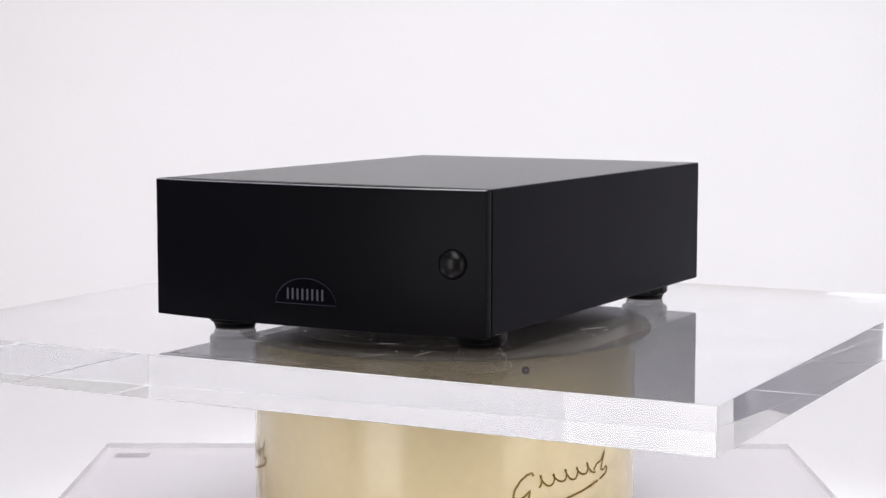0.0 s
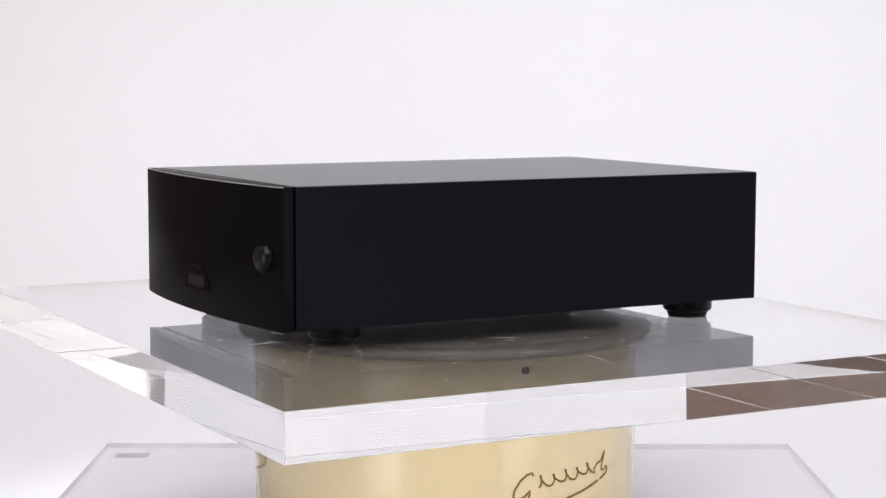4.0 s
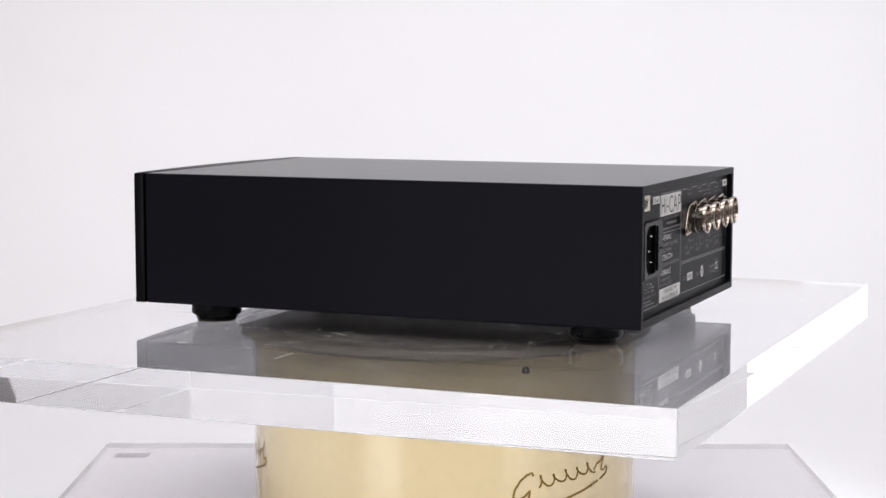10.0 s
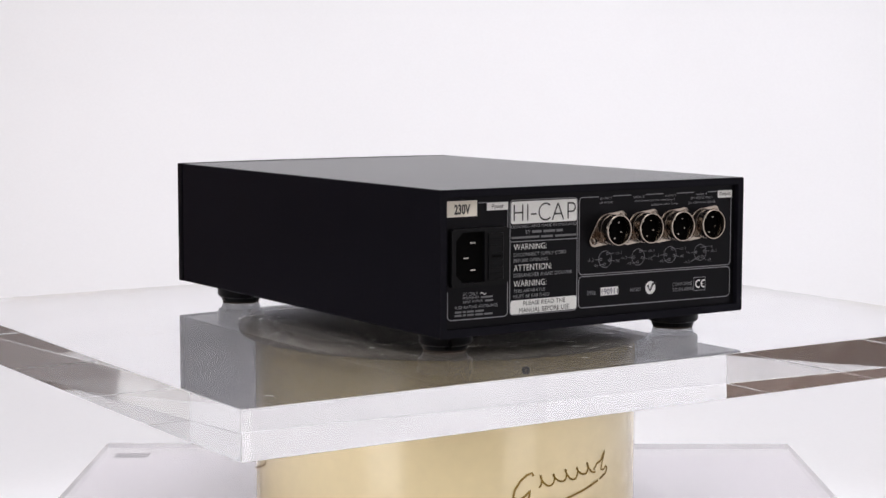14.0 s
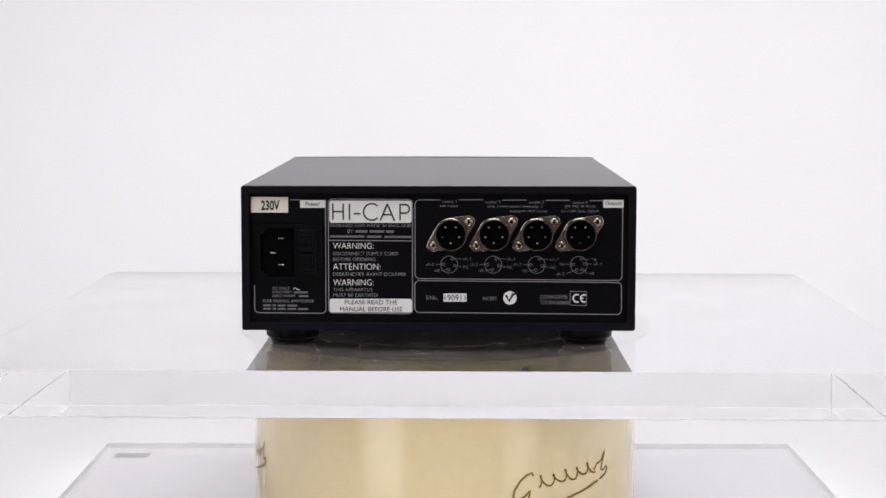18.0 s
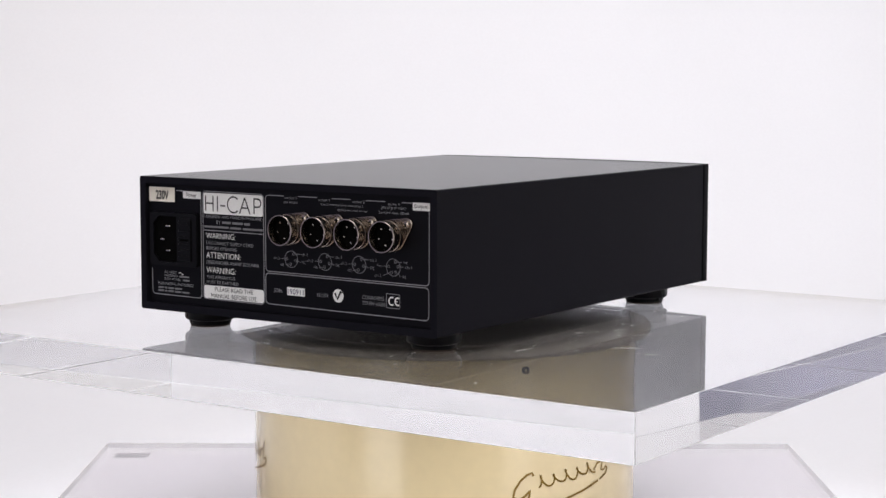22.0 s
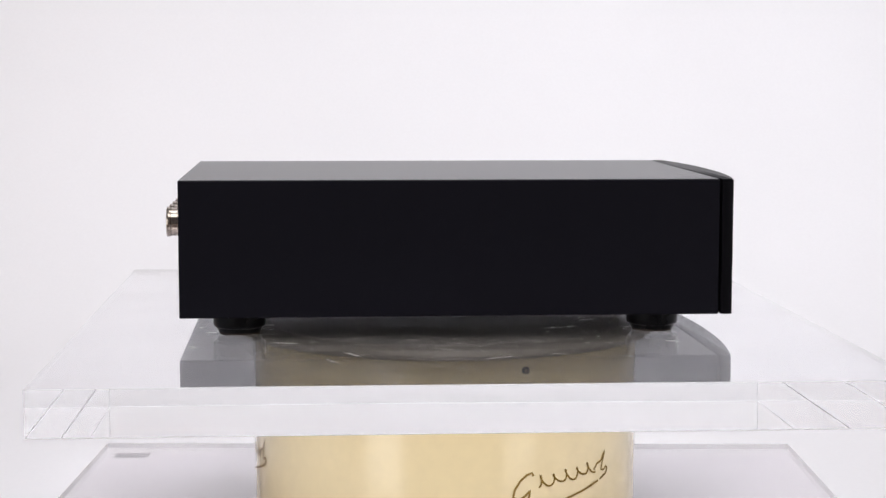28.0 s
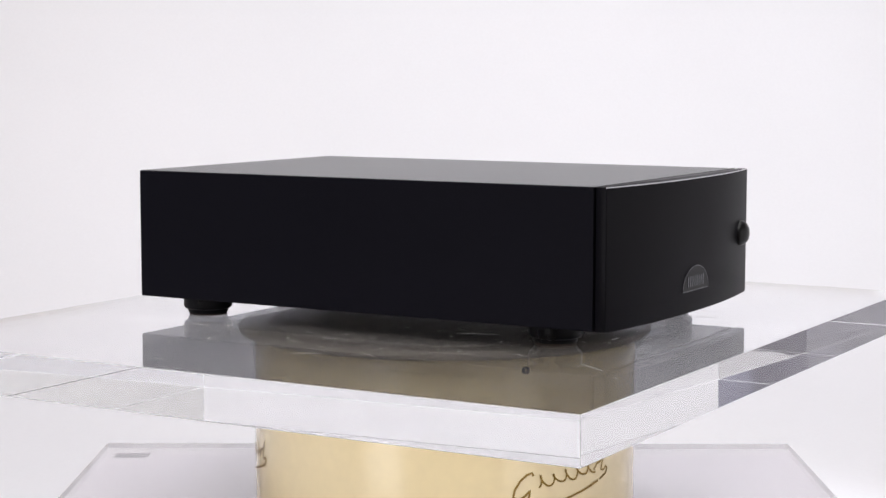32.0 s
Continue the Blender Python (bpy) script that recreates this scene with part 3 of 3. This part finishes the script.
def model_letters(sheet):
    """The large light capitals of the model plate, as even strokes."""
    t, lo, hi = 2.7, 390.5, 362.0
    mid = (lo + hi) / 2
    strokes = [
        [(627, lo), (627, hi)], [(645.5, lo), (645.5, hi)], [(627, mid), (645.5, mid)],
        [(656.5, lo), (656.5, hi)],
        [(664, 379.5), (676, 379.5)],
        arc(696, mid, 14.6, 45, 315, 22),
        [(711, lo + 1), (723.5, hi)], [(723.5, hi), (736, lo + 1)], [(715, 381), (732, 381)],
        [(746, lo), (746, hi)],
        [(746, hi + 1), (754, hi + 1)] + arc(755, hi + 8.5, 7.5, 270, 450, 10) + [(746, hi + 16)]]
    for pts in strokes:
        part("model_letter_stroke", to_rear(ribbon([rear_uv(*q) for q in pts], t / 3372), 0.0005), INK, sheet)


def pin_chart(line, write, x, y, five):
    line(arc(x, y, 15, 0, 360, 28), 1.1, mat=CHART)
    pins = ((4.5, -10, 22, "+ve"), (10, -2, 26, "ch.1"), (-10, -1, -26, "+ve"), (5, 8, 18, "-ve"), (-4, 9, -26, "ch.2")) if five else ((5, -10, 24, "ch.1"), (10, 2, 25, "nc"), (-10, 0, -27, "ch.2"), (-1.5, 9, -17, "-ve"))
    for k, (dx, dy, far, text) in enumerate(pins):
        line(arc(x + dx, y + dy, 2.4, 0, 360, 10), 1.0, mat=CHART)
        drop = 12 if (five and k in (3, 4)) else (4 if dy > 0 else 0)
        s = 1 if far > 0 else -1
        line([(x + dx + 3 * s, y + dy), (x + far - 3 * s, y + dy + drop * 0.6)], 0.9, mat=CHART)
        w = 14 if "ch" in text else 9
        write(text, x + far - (w if s < 0 else 0), y + dy + drop * 0.6 - 3, x + far + (w if s > 0 else 0), y + dy + drop * 0.6 + 2.5, CHART)


def inlet(box):
    """The mains inlet: a hood round a deep well with three pins, and the fuse drawer."""
    a, b = rear_uv(490, 500), rear_uv(609, 398)
    o0, o1 = rear_uv(499, 493), rear_uv(559, 405)
    c, deep, r = 0.0042, 0.0026, 0.0014
    mid = (o0[0] + o1[0]) / 2
    left = [(mid, a[1]), (mid, o0[1]), (o0[0] + c, o0[1]), (o0[0], o0[1] + c), (o0[0], o1[1] - c), (o0[0] + c, o1[1]), (mid, o1[1]), (mid, b[1])]
    left += [(a[0] + r, b[1]), (a[0] + 0.4 * r, b[1] - 0.4 * r), (a[0], b[1] - r), (a[0], a[1] + r), (a[0] + 0.4 * r, a[1] + 0.4 * r), (a[0] + r, a[1])]
    right = [(mid, b[1]), (mid, o1[1]), (o1[0], o1[1]), (o1[0], o0[1]), (mid, o0[1]), (mid, a[1])]
    right += [(b[0] - r, a[1]), (b[0] - 0.4 * r, a[1] + 0.4 * r), (b[0], a[1] + r), (b[0], b[1] - r), (b[0] - 0.4 * r, b[1] - 0.4 * r), (b[0] - r, b[1])]
    hood = prism(left, deep)
    other = bpy.data.meshes.new("half")
    half = prism(right, deep)
    half.to_mesh(other)
    half.free()
    hood.from_mesh(other)
    bpy.data.meshes.remove(other)
    bmesh.ops.remove_doubles(hood, verts=hood.verts, dist=1e-6)
    socket = part("mains_inlet", to_rear(hood, 0.0002), PLASTIC, box, "black plastic mains inlet with fuse drawer")
    part("inlet_floor", to_rear(block((o1[0] - o0[0] + 0.001, o1[1] - o0[1] + 0.001, 0.0004), (mid, (o0[1] + o1[1]) / 2, 0.0002)), 0.0003), VOID, socket)
    for px, py in ((535, 424), (521, 450), (535, 471)):
        u, v = rear_uv(px, py)
        part("inlet_pin", to_rear(block((0.0032, 0.0009, 0.0020), (u, v, 0.0012), 0.0002, 1), 0.0003), PIN, socket, "bright metal pin")
    f0, f1 = rear_uv(566, 489), rear_uv(597, 408)
    fx, fz = (f0[0] + f1[0]) / 2, (f0[1] + f1[1]) / 2
    part("fuse_drawer", to_rear(block((f1[0] - f0[0], f1[1] - f0[1], 0.0012), (fx, fz, deep + 0.0004), 0.0003, 1), 0.0002), PLASTIC, socket)
    for k in range(6):
        z = fz + (k - 2.5) * 0.0036
        part("drawer_rib", to_rear(block((f1[0] - f0[0] - 0.0016, 0.0009, 0.0005), (fx, z, deep + 0.0011), 0.0002, 1), 0.0002), PLASTIC, socket)
    part("drawer_slot", to_rear(block((0.006, 0.0010, 0.0003), (fx, fz, deep + 0.0011), 0.0001, 1), 0.0002), VOID, socket)


def output_socket(box, px, py, like=None):
    """A round multi-pin socket on a slanted two-screw flange."""
    u, v = rear_uv(px, py)
    place = Matrix.Translation((-u, YR + 0.0002, v)) @ Matrix(((-1, 0, 0, 0), (0, 0, 1, 0), (0, 1, 0, 0), (0, 0, 0, 1)))
    if like is not None:
        return copy_thing(like, place)
    # flange: hull of a middle disc and two screw ears
    ear, er, br = (0.0092, 0.0062), 0.0034, 0.0084
    ring = []
    for k in range(64):
        q = 2 * math.pi * k / 64
        d = (math.cos(q), math.sin(q))
        best = max(((0, 0), br), (ear, er), ((-ear[0], -ear[1]), er), key=lambda c: c[0][0] * d[0] + c[0][1] * d[1] + c[1])
        ring.append((best[0][0] + d[0] * best[1], best[0][1] + d[1] * best[1]))
    sock = part("output_socket", prism(ring, 0.0012, 0.0003), STEEL, box, "nickel-plated round output socket")
    sock.matrix_local = place
    part("barrel", spin([(0.0079, 0.0010), (0.0079, 0.0086), (0.0083, 0.0089), (0.0084, 0.0108), (0.0082, 0.0111), (0.0077, 0.0111), (0.0075, 0.0106), (0.0074, 0.0040)], 48), STEEL, sock, smooth=True)
    part("collar", spin([(0.0080, 0.0030), (0.0083, 0.0032), (0.0083, 0.0050), (0.0080, 0.0052)], 40), STEEL, sock, smooth=True)
    part("insert", spin([(0, 0.0064), (0.0024, 0.0064), (0.0026, 0.0056), (0.0072, 0.0056), (0.0073, 0.0030), (0, 0.0030)], 32), VOID, sock, "black plastic insert", True)
    for k in range(5):
        q = radians(-90 + 72 * k)
        part("contact", spin([(0, 0.0072), (0.0004, 0.0071), (0.0006, 0.0066), (0.0006, 0.0056), (0, 0.0056)], 10, (0.0046 * math.cos(q), 0.0046 * math.sin(q), 0)), PIN, sock)
    for s in (1, -1):
        part("flange_screw", spin([(0, 0.0024), (0.0012, 0.0023), (0.0020, 0.0018), (0.0021, 0.0011), (0, 0.0011)], 16, (s * ear[0], s * ear[1], 0)), STEEL, sock, "cross-head screw", True)
        for w, h in ((0.0022, 0.0006), (0.0006, 0.0022)):
            part("screw_slot", block((w, h, 0.0002), (s * ear[0], s * ear[1], 0.0024 if w > h else 0.00242)), VOID, sock)
    return sock


SUPPLY = power_supply()


def motions():
    """The plate turns steadily clockwise and carries the power supply."""
    times = [0.0, 0.5] + [float(t) for t in range(1, 33)]
    walk(PLATE, [(t, pose(0, 0, TOP, 0, 0, turn(t) - 0.454) @ pose(-0.0018, 0.0001, 0)) for t in times])
    walk(SUPPLY, [(t, pose(0, 0, TOP, 0, 0, turn(t) + settle(t)) @ pose(0.0024, 0.0032, 0.0001)) for t in times])


motions()
